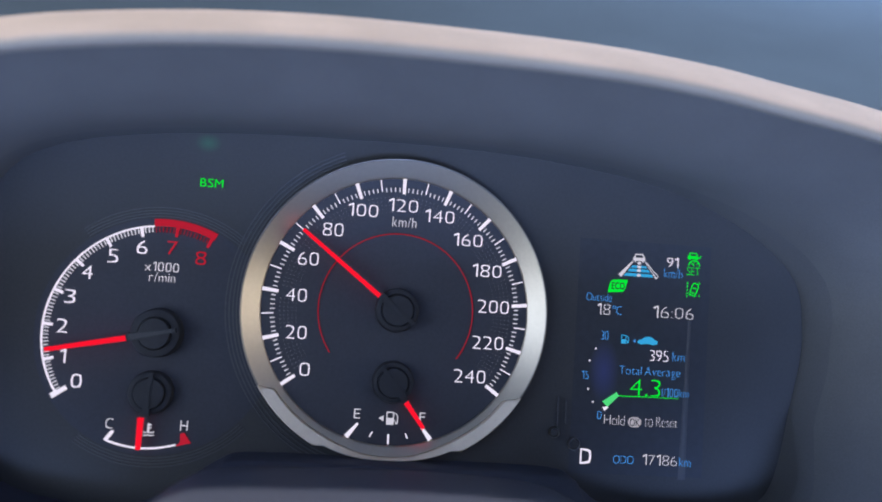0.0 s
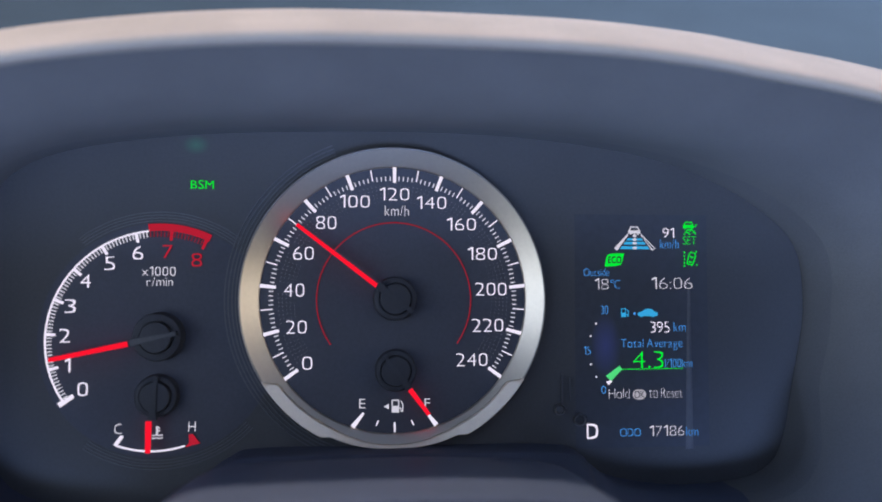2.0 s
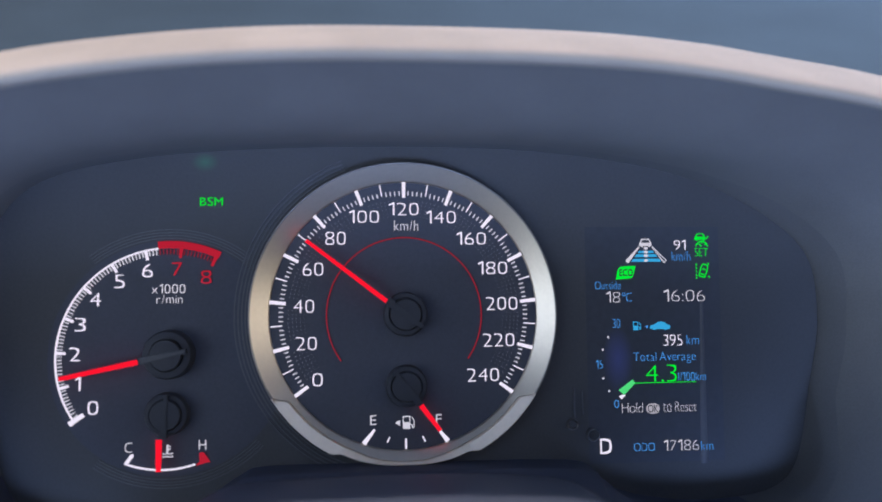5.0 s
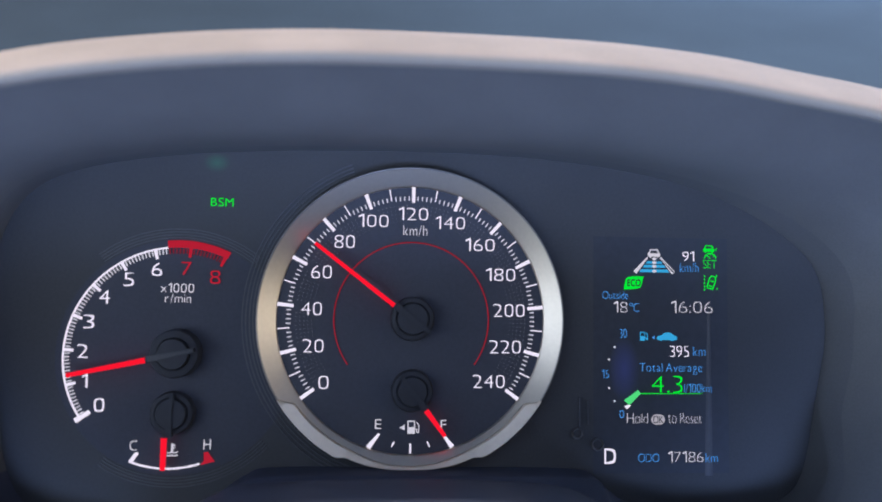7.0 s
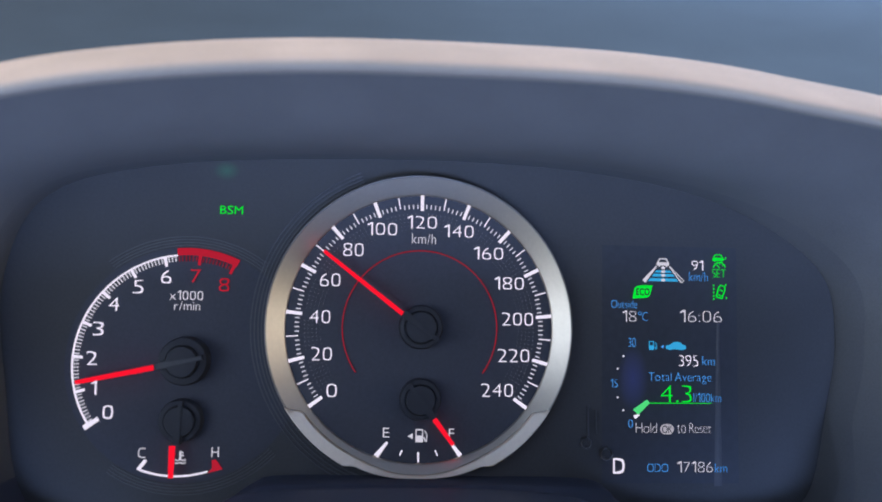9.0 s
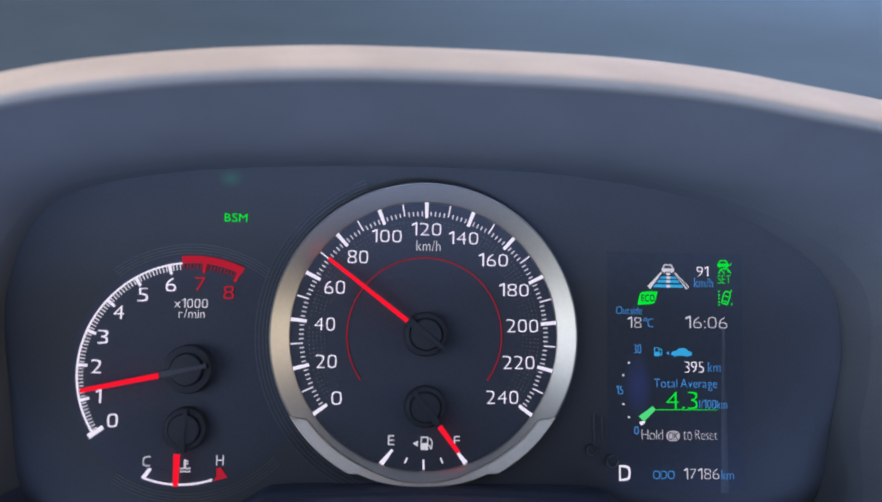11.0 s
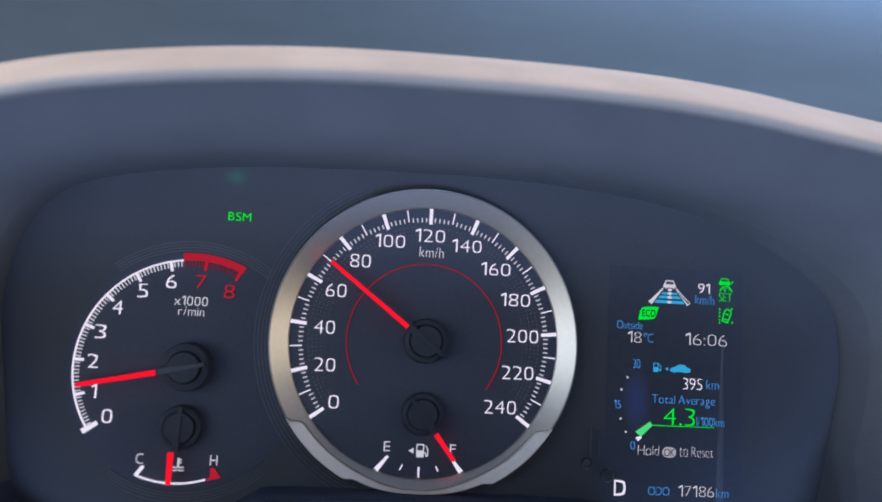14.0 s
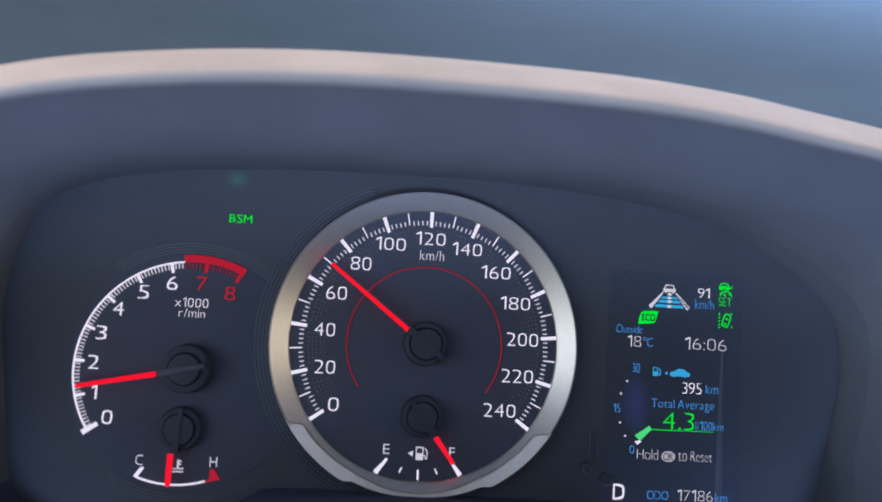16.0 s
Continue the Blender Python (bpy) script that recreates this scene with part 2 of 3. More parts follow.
def text(name, words, x, z, wide, high, mat, parent, h=0.8, bold=-0.010, gap=0.12):
    """Lettering centred on a place, of a width and height in mm, each character a part of its own."""
    laid, at = [], 0.0
    for ch in words:
        if ch == " ":
            at += 0.22
            continue
        if (ch, bold) not in GLYPHS:
            GLYPHS[ch, bold] = glyph(ch, bold)
        pts, faces = GLYPHS[ch, bold]
        lo, hi = pts[:, 0].min(), pts[:, 0].max()
        laid.append((pts + (at - lo, 0, 0), faces))
        at += hi - lo + gap
    every = np.concatenate([p for p, _ in laid])
    lo, hi = every.min(0), every.max(0)
    made = []
    for pts, faces in laid:
        u = (pts - (lo + hi) / 2) / np.maximum(hi - lo, 1e-6)
        mesh = bpy.data.meshes.new(name)
        mesh.from_pydata(np.c_[x + u[:, 0] * wide, -(h + u[:, 2] * 0.1), z + u[:, 1] * high] / 1000, [], faces)
        mesh.materials.append(mat)
        ob = new(name, mesh)
        ob.parent = parent
        made.append(ob)
    return made


# ---- cabin shell: plain walls with the window openings ----
def box(name, x0, x1, y0, y1, z0, z1, mat, label, category="wall"):
    bm = bmesh.new()
    bmesh.ops.create_cube(bm, size=1, matrix=Matrix.LocRotScale(((x0 + x1) / 2, (y0 + y1) / 2, (z0 + z1) / 2), None, (x1 - x0, y1 - y0, z1 - z0)))
    ob = part(name, bm, mat, None)
    return tagged(ob, label, category, kind="structure")


def wall_with_window(name, x0, x1, mat, label):
    bm = bmesh.new()
    for y0, y1, z0, z1 in ((-1.7, 0.9, 0.1, 0.78), (-1.7, -0.02, 1.22, 1.3), (-1.7, -0.95, 0.78, 1.22), (-0.09, -0.02, 0.78, 1.22)):
        bmesh.ops.create_cube(bm, size=1, matrix=Matrix.LocRotScale(((x0 + x1) / 2, (y0 + y1) / 2, (z0 + z1) / 2), None, (x1 - x0, y1 - y0, z1 - z0)))
    return tagged(part(name, bm, mat, None), label, "wall", kind="structure")


box("floor", -0.55, 1.15, -1.7, 0.9, 0.06, 0.1, CLOTH, "dark carpeted cabin floor", "floor")
box("ceiling", -0.55, 1.15, -1.7, -0.02, 1.3, 1.34, HEADLINER, "pale grey cloth headliner", "ceiling")
box("wall_rear", -0.55, 1.15, -1.74, -1.7, 0.1, 0.58, CLOTH, "plain dark rear cabin wall below the rear window")
box("roof_header", -0.55, 1.15, -1.74, -1.7, 1.0, 1.34, CLOTH, "plain dark roof header above the rear window")
box("wall_front", -0.55, 1.15, 0.9, 0.94, 0.1, 0.9, CLOTH, "plain dark bulkhead under the windscreen")
wall_with_window("wall_left", -0.55, -0.5, CLOTH, "dark door wall with a window opening")
wall_with_window("wall_right", 1.1, 1.15, CLOTH, "dark door wall with a window opening")

# ---- dashboard ----
LIP = [(-215, 28), (-190, 50), (-160, 66), (-124, 77.6), (-85, 84.1), (-44, 87.7), (-4, 88.6), (50, 88.0), (87, 85.3), (115, 81.2), (146, 76.2), (180, 68), (205, 54), (222, 32)]
lip = smooth_line(LIP, 6)


def along(p, h, drop):
    """A point of the hood's edge line, slid along the camera's sight line to another depth."""
    k = (310 - h) / (310 - 73)
    return V(-17 + (p.x + 17) * k, 5 + (p.y - drop - 5) * k, h)


def dashboard_top():
    bm = bmesh.new()
    inv = CLUSTER
    rows = []
    for k, (back_y, drop) in enumerate(((0.0, 0.0), (0.01, 0.002), (0.05, 0.004), (0.12, 0.004), (0.25, -0.004), (0.45, -0.016), (0.9, -0.07))):
        row = []
        for p in lip:
            w = inv @ along(p, 38, 2.0)
            flat = min(1.0, back_y / 0.12)
            z = w.z - drop - (w.z - 0.872) * flat * 0.9
            row.append(bm.verts.new((w.x * (1 + 2.2 * min(1, back_y / 0.3)), w.y * (1 - flat) + 0.0 * flat + back_y, z)))
        rows.append(row)
    for a, b in zip(rows, rows[1:]):
        for i in range(len(a) - 1):
            bm.faces.new((a[i], a[i + 1], b[i + 1], b[i]))
    return bm


dash = thing("dashboard", "dark blue-grey soft-touch dashboard top behind the instrument hood", "dashboard")
part("top_pad", dashboard_top(), DASH, dash, smooth=True)

# ---- instrument hood ----
# The opening round the gauges, and the outer edge of the surround.
OPENING = [(-157, 14), (-153, -28), (-148, -57), (-137, -71.5), (-110, -77.5), (-91, -76.5), (-77, -69.6), (-62, -59.3), (-50, -56.2), (0, -56.4),
           (62, -57.0), (73, -61.8), (84, -69.4), (108, -73.8), (132, -73.4), (148, -69.4), (157, -59), (163, -32), (168, 0), (160, 28), (120, 52), (64, 63.2),
           (-8, 65.8), (-94, 61.5), (-142, 48)]
opening = smooth_line(OPENING, 6, True)


def outer_edge(p):
    """Where the surround ends, out from a point of the opening: the lip above, a flare at the sides, a fall below."""
    a = math.atan2(p.y, p.x / 2.2)
    if a > 0:
        best = min(lip, key=lambda q: abs(math.atan2(q.y, q.x / 2.2) - a))
        return best.x, best.y - 10.2, 72.4
    side = abs(math.cos(a))
    return p.x * (1.0 + 0.26 * side ** 3), p.y - 34 - 14 * (1 - side), 72.0 - 30 * (1 - side)


def hood_surface(lower, begin=0, end=22):
    bm = bmesh.new()
    rows = []
    n = len(opening)
    low = range(2 * 6, 14 * 6 + 1)
    picked = [opening[i] for i in low] if lower else [opening[i % n] for i in range(14 * 6, n + 2 * 6 + 1)]
    stops = [(0.0, 0), (0.0, 0.5), (0.0, 1.0), (0.006, 1.0), (0.02, 1.0)] + [(0.04 + 0.96 * i / 16, 1.0) for i in range(17)]
    for k, rise in stops[begin:end]:
        row = []
        for p in picked:
            ox, oz, oh = outer_edge(p)
            deep = 0.6 + 15.4 * max(0.0, min(1.0, (-30 - p.y) / 24))
            bend = -math.sin(k * math.pi) ** 2 * 3.2 * max(0.0, min(1.0, p.y / 40))
            f = k ** (1.4 + 0.6 * max(0.0, min(1.0, (p.y + 52) / 16)) - 0.75 * ramp(p.x, 80, 150) * max(0.0, min(1.0, (p.y + 52) / 16)))
            h = -2 + (deep + 2) * rise + (oh - deep) * k
            row.append(bm.verts.new(V(p.x + (ox - p.x) * f, p.y + (oz - p.y) * f + bend, h)))
        rows.append(row)
    for a, b in zip(rows, rows[1:]):
        for i in range(len(picked) - 1):
            bm.faces.new((a[i], a[i + 1], b[i + 1], b[i]))
    return bm


def strip(profile):
    """A moulded strip along the hood's edge, from a profile of (height, drop)."""
    bm = bmesh.new()
    rows = [[bm.verts.new(along(p, h, drop)) for p in lip] for h, drop in profile]
    for a, b in zip(rows, rows[1:]):
        for i in range(len(lip) - 1):
            bm.faces.new((a[i], a[i + 1], b[i + 1], b[i]))
    return bm


hood = thing("instrument_hood", "dark grained plastic hood arching over the gauges, its edge painted sunlit", "instrument hood", CLUSTER)
part("hood_lining", hood_surface(False, 7), HOOD, hood, smooth=True)
part("shaded_hood_root", hood_surface(False, 0, 8), HOOD_SHADED, hood, "inner end of the hood by the gauges, its shade painted darker", smooth=True)
part("lower_surround", hood_surface(True), WELL_SHADED, hood, "moulded surround below the gauges, shade painted in as a darker tone", smooth=True)
part("top_pad", strip([(74.6, 7.4), (74.2, 6.6), (72.5, 5.9), (68, 4.7), (62, 3.3), (56, 1.9), (51, 0.8), (47, 0.2), (44, 0.0), (41, 0.3), (38, 1.4), (35, 4.5), (34, 9)]), TRIM_SUNLIT, hood, "top of the hood's edge with sunlight painted in as cream", smooth=True)
part("inner_edge", strip([(72.5, 6.4), (74.0, 6.7), (74.9, 7.5), (75.2, 8.4), (75.0, 9.3), (74.2, 10.0), (72.9, 10.5), (71.4, 11.0), (69.5, 11.3)]), EDGE_SHADED, hood, "soft inner edge below the top, shade painted in as grey", smooth=True)

# ---- steering column cover ----
ACROSS = smooth_line([(-100, -42), (-84, -19), (-77, -11.5), (-69, -5.5), (-60, -1.9), (-46, -0.8), (-20, -0.2), (0, 0), (20, -0.4), (40, -1.4), (52, -2.8), (62, -7), (80, -25), (90, -42)], 6)


def sweep(rows_hz, across=ACROSS):
    bm = bmesh.new()
    rows = [[bm.verts.new(V(p.x, p.y + z, h)) for p in across] for h, z in rows_hz]
    for a, b in zip(rows, rows[1:]):
        for i in range(len(a) - 1):
            bm.faces.new((a[i], a[i + 1], b[i + 1], b[i]))
    return bm


column = thing("steering_column_cover", "black plastic steering column cover with a pale silver front", "column cover", CLUSTER)
part("shroud", sweep([(22, -62), (24, -57), (27, -55.2), (32, -54.5), (50, -53.0), (75, -51.6), (92, -50.7), (96, -50.6), (98.5, -50.8), (100, -51.4), (100.4, -62)]), COLUMN, column, smooth=True)
ARCH = [Vector((x, -4.5 - 0.0016 * (x - 6) ** 2)) for x in np.linspace(-84, 96, 61)]
part("front_lip", sweep([(95, -60), (96.0, -50.0), (97.0, -48.7), (98.4, -48.2), (100.4, -48.3), (101.6, -49.0), (102, -52)], ARCH), COLUMN, column, "soft grey lip above the pale trim", smooth=True)
part("front_trim", sweep([(101.6, -54), (102.0, -50.0), (102.8, -49.3), (104.5, -49.1), (107, -49.8), (109.5, -52), (111.5, -57), (113, -75)], ARCH), COLUMN_TRIM, column, "pale satin silver front trim", smooth=True)


def hub_pad():
    """An unseen broad pad in front of the column, added to shade the lower gauges."""
    rim = smooth_line([(-150, -57), (-80, -51), (0, -50), (80, -51), (150, -57), (162, -78), (120, -112), (66, -144), (0, -152), (-66, -144), (-120, -112), (-162, -78)], 5, True)
    bm = bmesh.new()
    rows = []
    for h, k in ((112, 0.86), (116, 0.95), (124, 0.995), (140, 1.0), (158, 0.985), (168, 0.94), (174, 0.84), (177, 0.6)):
        rows.append([bm.verts.new(V(p.x * k, -98 + (p.y + 98) * k, h)) for p in rim])
    for a, b in zip(rows, rows[1:]):
        for i in range(len(rim)):
            n = (i + 1) % len(rim)
            bm.faces.new((a[i], a[n], b[n], b[i]))
    bm.faces.new(rows[0][::-1])
    bm.faces.new(rows[-1])
    return bm


part("hub_pad", hub_pad(), COLUMN, column, "unseen dark pad added to shade the lower gauges", smooth=True)

# ---- instrument cluster ----
cluster = thing("instrument_cluster", "lit car instrument cluster with analogue dials and a colour display", "instrument cluster", CLUSTER)
plate = solid([tuple(p) for p in smooth_line([(-170, 0), (-170, -62), (-154, -84), (0, -86), (150, -84), (168, -62), (172, 0), (166, 52), (140, 70), (0, 78), (-140, 70), (-166, 50)], 4, True)], -6, 0)
part("mask", plate, MASK, cluster, "matt black printed gauge mask")


def needle(owner, cx, cz, deg, r0, r1, w0, w1, h, label):
    bm = bmesh.new()
    (x0, z0), (x1, z1) = polar(cx, cz, r0, deg), polar(cx, cz, r1, deg)
    bar(x0, z0, x1, z1, w0, w1, h, h + 1.0, bm)
    return part("needle", bm, NEEDLE, owner, label)


def hub(owner, cx, cz, r, h, deg, label, bar_mat, skirt=1.12, reach=1.18):
    """A turned cap on a wider skirt, with a tapered bar raised across it in line with its needle."""
    wide, disc = r * skirt, r * 0.80
    base = lathe(cx, cz, [(wide * 1.03, 0.4), (wide, h * 0.60), (wide * 0.96, h * 0.70), (disc * 1.14, h * 0.76), (disc * 1.09, h * 0.76), (disc * 1.02, h * 0.71)], 56)
    part("hub_skirt", base, HUB, owner, smooth=True)
    cap = part("hub_cap", lathe(cx, cz, [(disc, 0.4), (disc, h * 0.90), (disc * 0.95, h * 0.96), (0.001, h)], 56), HUB, owner, label, smooth=True)
    a, b = polar(cx, cz, r * reach, deg), polar(cx, cz, -r * 1.10, deg)
    part("hub_bar_foot", bar(*a, *b, r * 0.42, r * 0.24, h * 0.62, h * 1.02), HUB, owner)
    a, b = polar(cx, cz, r * (reach - 0.12), deg), polar(cx, cz, -r * 1.04, deg)
    part("hub_bar", bar(*a, *b, r * 0.29, r * 0.12, h * 1.02, h * 1.02 + 0.3), bar_mat, owner)
    return cap


def tick_mesh(name, length, w_in, w_out, mat):
    """A tick lying from its inner end at the origin outward along x."""
    bm = bar(0, 0, length, 0, w_in, w_out, 0.0, 0.25)
    mesh = bpy.data.meshes.new(name)
    bm.to_mesh(mesh)
    bm.free()
    mesh.materials.append(mat)
    return mesh


def put_tick(mesh, owner, cx, cz, r, deg, h=0.6):
    return shared("tick", mesh, owner, Matrix.Translation(V(*polar(cx, cz, r, deg), h)) @ Matrix.Rotation(-radians(deg), 4, "Y"))


# Speedometer
speedo = part("speedometer", lathe(0, 0, [(0.001, 0.4), (52.4, 0.4), (52.4, -1)], 128), DIAL, cluster, "round black speedometer dial in a satin silver ring")
part("ring", lathe(0, 0, [(51.4, 0.0), (51.7, 0.8), (52.2, 1.2), (57.7, 4.8), (58.2, 5.2), (58.6, 5.1), (58.9, 4.5), (59.2, -1)], 130, -31.5, 211.5), SILVER, speedo, "satin silver bevelled ring", smooth=True)

part("outer_rim", lathe(0, 0, [(58.55 + 0.42 * math.sin(a), 4.9 + 0.5 * math.cos(a)) for a in np.linspace(-1.4, 1.9, 8)], 130, -31.5, 211.5), RIM, speedo, "thin polished outer rim", smooth=True)


def parting(off):
    """Radius of the line between ring and lower trim, by degrees from the lowest point."""
    return 55.5 - 1.2 * ramp(off, 6, 29) + 3.9 * ramp(off, 53.2, 58.6)


def foot(rows_at):
    bm = bmesh.new()
    rows = []
    for i in range(121):
        a = 211.5 + 117.0 * i / 120
        rows.append([bm.verts.new(V(*polar(0, 0, r, a), h)) for r, h in rows_at(abs(a - 270))])
    for a, b in zip(rows, rows[1:]):
        for k in range(len(a) - 1):
            bm.faces.new((a[k], a[k + 1], b[k + 1], b[k]))
    bm.faces.new(rows[0])
    bm.faces.new(rows[-1][::-1])
    return bm


def ring_foot(off):
    r = parting(off) - 0.12
    k = (r - 52.2) / 5.5
    return [(51.4, 0.0), (51.7, 0.8), (52.2, 1.2), (r - 0.15, 1.2 + 3.6 * k), (r, 1.1 + 3.6 * k), (r, -1)]


def lower_trim(off):
    r = parting(off) + 0.16
    out = max(r + 0.5, 56.6 + 0.6 * ramp(off, 0, 20) + 1.7 * ramp(off, 24.5, 29))
    return [(r, 0), (r, 4.3), (r + 0.2, 4.65), (out - 0.35, 5.8), (out, 5.4), (out + 0.1, 0)]


part("ring_foot", foot(ring_foot), SILVER, speedo, "narrow lower part of the silver ring", smooth=True)
part("lower_trim", foot(lower_trim), LUG, speedo, "brushed silver trim round the ring's foot", smooth=True)
for r in (60.4, 61.7, 63.1, 64.5):
    part("ridge", band(0, 0, r, r + 0.45, 112, 252, 0, 0.45, 80), RIDGE, speedo)

MAJOR = tick_mesh("major_tick", 6.2, 1.25, 1.45, WHITE)
MEDIUM = tick_mesh("medium_tick", 4.5, 0.45, 0.5, WHITE)
MINOR = tick_mesh("minor_tick", 1.7, 0.42, 0.42, DIM_WHITE)
for k in range(121):
    kmh = 2 * k
    deg = 90 - (kmh - 120) / 20 * 21
    if kmh % 20 == 0:
        put_tick(MAJOR, speedo, 0, 0, 45.6, deg)
    elif kmh % 10 == 0:
        put_tick(MEDIUM, speedo, 0, 0, 46.8, deg)
    else:
        put_tick(MINOR, speedo, 0, 0, 46.4, deg)
for kmh, x, z in ((0, -33.3, -24.3), (20, -37.5, -10.5), (40, -38.5, 3.7), (60, -35.0, 17.9), (80, -26.4, 29.8), (100, -15.4, 38.2), (120, 0.05, 41.2),
                  (140, 14.6, 38.0), (160, 26.4, 29.6), (180, 34.7, 18.0), (200, 38.1, 4.0), (220, 36.7, -10.2), (240, 30.4, -23.6)):
    wide = 3.9 if kmh == 0 else 7.8 if kmh < 100 else 11.5 if kmh < 200 else 12.3
    text("digit", str(kmh), x, z, wide, 5.0, WHITE, speedo, bold=-0.017)
text("letter", "km/h", 0.9, 34.7, 9.4, 4.0, DIM_WHITE, speedo)
part("red_arc", band(0, 0, 29.7, 30.2, 215.5, -35.0, 0.5, 0.8, 120), DIM_RED, speedo, "thin red arc")


def dot_field():
    """Rows of tiny printed dots inside the scale."""
    bm = bmesh.new()
    for k in range(120):
        deg = 90 - (2 * k + 1 - 120) / 20 * 21
        phase = (2 * k + 1) % 20
        if phase in (1, 19):
            continue
        for j in range(5):
            if j > 2 and phase in (3, 17):
                continue
            x, z = polar(0, 0, 44.4 - 1.5 * j, deg)
            s = 0.24 - 0.02 * j
            bm.faces.new([bm.verts.new(V(x + s * dx, z + s * dz, 0.55)) for dx, dz in ((-1, 0), (0, 1), (1, 0), (0, -1))])
    return bm


tagged(part("dot_pattern", dot_field(), DOTS, speedo), kind="stuff")
SPEED = 70
needle(speedo, 0, 0, 90 - (SPEED - 120) / 20 * 21, 8.6, 47.0, 1.8, 1.35, 5.5, "glowing red speedometer needle")
hub(speedo, 0.2, 0.3, 7.4, 8.0, 142.5, "glossy black hub cap", HUB_BAR)

# Fuel gauge in the foot of the speedometer
fuel = part("fuel_gauge", band(0.3, -27.2, 17.0, 25.5, 222, 318, 0.3, 0.5, 40), DIAL, cluster, "fuel gauge marked E to F")
text("letter", "E", -12.2, -40.0, 2.4, 3.6, DIM_WHITE, fuel)
text("letter", "F", 12.9, -40.2, 2.2, 3.6, DIM_WHITE, fuel)
part("tick", bar(-11.7, -43.6, -15.9, -48.9, 0.9, 1.9, 0.6, 0.85), WHITE, fuel)
part("tick", bar(12.6, -43.8, 16.4, -48.6, 0.9, 1.9, 0.6, 0.85), WHITE, fuel)
part("tick", bar(-6.0, -46.6, -6.9, -48.6, 0.5, 0.5, 0.6, 0.85), WHITE, fuel)
part("tick", bar(0.2, -47.3, 0.3, -51.1, 0.7, 0.7, 0.6, 0.85), WHITE, fuel)
part("tick", bar(6.7, -46.6, 7.6, -48.6, 0.5, 0.5, 0.6, 0.85), WHITE, fuel)


def pump(x, z, s, mat, owner):
    """A little fuel pump sign."""
    bm = solid([(x - 1.6 * s, z - 2.1 * s), (x + 0.9 * s, z - 2.1 * s), (x + 0.9 * s, z + 0.1 * s), (x - 1.6 * s, z + 0.1 * s)], 0.6, 0.8)
    bar(x - 1.45 * s, z, x - 1.45 * s, z + 2.1 * s, 0.35 * s, 0.35 * s, 0.6, 0.8, bm)
    bar(x + 0.75 * s, z, x + 0.75 * s, z + 2.1 * s, 0.35 * s, 0.35 * s, 0.6, 0.8, bm)
    bar(x - 1.6 * s, z + 2.0 * s, x + 0.9 * s, z + 2.0 * s, 0.4 * s, 0.4 * s, 0.6, 0.8, bm)
    hose = [(x + 0.9 * s, z - 0.6 * s), (x + 1.5 * s, z - 0.7 * s), (x + 1.6 * s, z - 1.7 * s), (x + 2.1 * s, z - 1.7 * s), (x + 2.2 * s, z + 0.6 * s), (x + 1.4 * s, z + 1.8 * s)]
    for (ax, az), (bx, bz) in zip(hose, hose[1:]):
        bar(ax, az, bx, bz, 0.32 * s, 0.32 * s, 0.6, 0.8, bm)
    return part("pump_sign", bm, mat, owner)


pump(0.9, -41.2, 1.15, DIM_WHITE, fuel)
part("arrow", solid([(-4.0, -41.3), (-2.0, -40.2), (-2.0, -42.4)], 0.6, 0.8), DIM_WHITE, fuel)
fuel_deg = math.degrees(math.atan2(-43.7 + 27.2, 13.0 - 0.5))
needle(fuel, 0.5, -27.2, fuel_deg, 9.0, 21.0, 2.0, 1.5, 4.2, "short red fuel needle")
hub(fuel, 0.5, -27.2, 7.0, 6.5, fuel_deg, "black hub cap", HUB_BAR)

# Tachometer
TX, TZ = -88.5, -15.0
tach = part("tachometer", lathe(TX, TZ, [(0.001, 0.3), (44.2, 0.3), (44.2, -1)], 96), DIAL, cluster, "black rev counter dial with a red zone")


def rev_deg(v):
    return 213.8 - 18.5 * v


part("scale_line", band(TX, TZ, 40.9, 41.6, rev_deg(0), rev_deg(6.36), 0.6, 0.85, 80), WHITE, tach)
part("red_zone", band(TX, TZ, 41.2, 44.0, rev_deg(6.36), rev_deg(8.08), 0.6, 0.85, 30), RED, tach, "red zone band")
REV_MAJOR = tick_mesh("rev_tick", 3.6, 1.0, 1.3, WHITE)
REV_RED = tick_mesh("rev_tick_red", 4.6, 1.0, 1.5, RED)
REV_MINOR = tick_mesh("rev_minor", 2.0, 0.42, 0.42, DIM_WHITE)
REV_MINOR_RED = tick_mesh("rev_minor_red", 2.0, 0.36, 0.36, DIM_RED)
for k in range(1, 81):
    if k % 10:
        put_tick(REV_MINOR if k < 64 else REV_MINOR_RED, tach, TX, TZ, 38.9, rev_deg(k / 10))
    else:
        put_tick(REV_MAJOR if k < 64 else REV_RED, tach, TX, TZ, 37.6, rev_deg(k / 10))
part("tick", bar(*polar(TX, TZ, 37.0, rev_deg(0)), *polar(TX, TZ, 43.2, rev_deg(0)), 1.6, 2.0, 0.6, 0.9), WHITE, tach)
for v, x, z in ((0, -115.9, -33.1), (1, -121.4, -24.2), (2, -122.7, -13.2), (3, -120.9, -2.2), (4, -115.6, 7.1), (5, -107.0, 13.8), (6, -96.8, 17.8), (7, -85.9, 18.3), (8, -75.1, 15.2)):
    text("digit", str(v), x, z, 2.0 if v == 1 else 3.8, 5.05, RED if v > 6 else WHITE, tach)
text("letter", "x1000", -89.0, 10.9, 12.4, 3.5, DIM_WHITE, tach)
text("letter", "r/min", -88.6, 7.0, 9.6, 3.4, DIM_WHITE, tach)
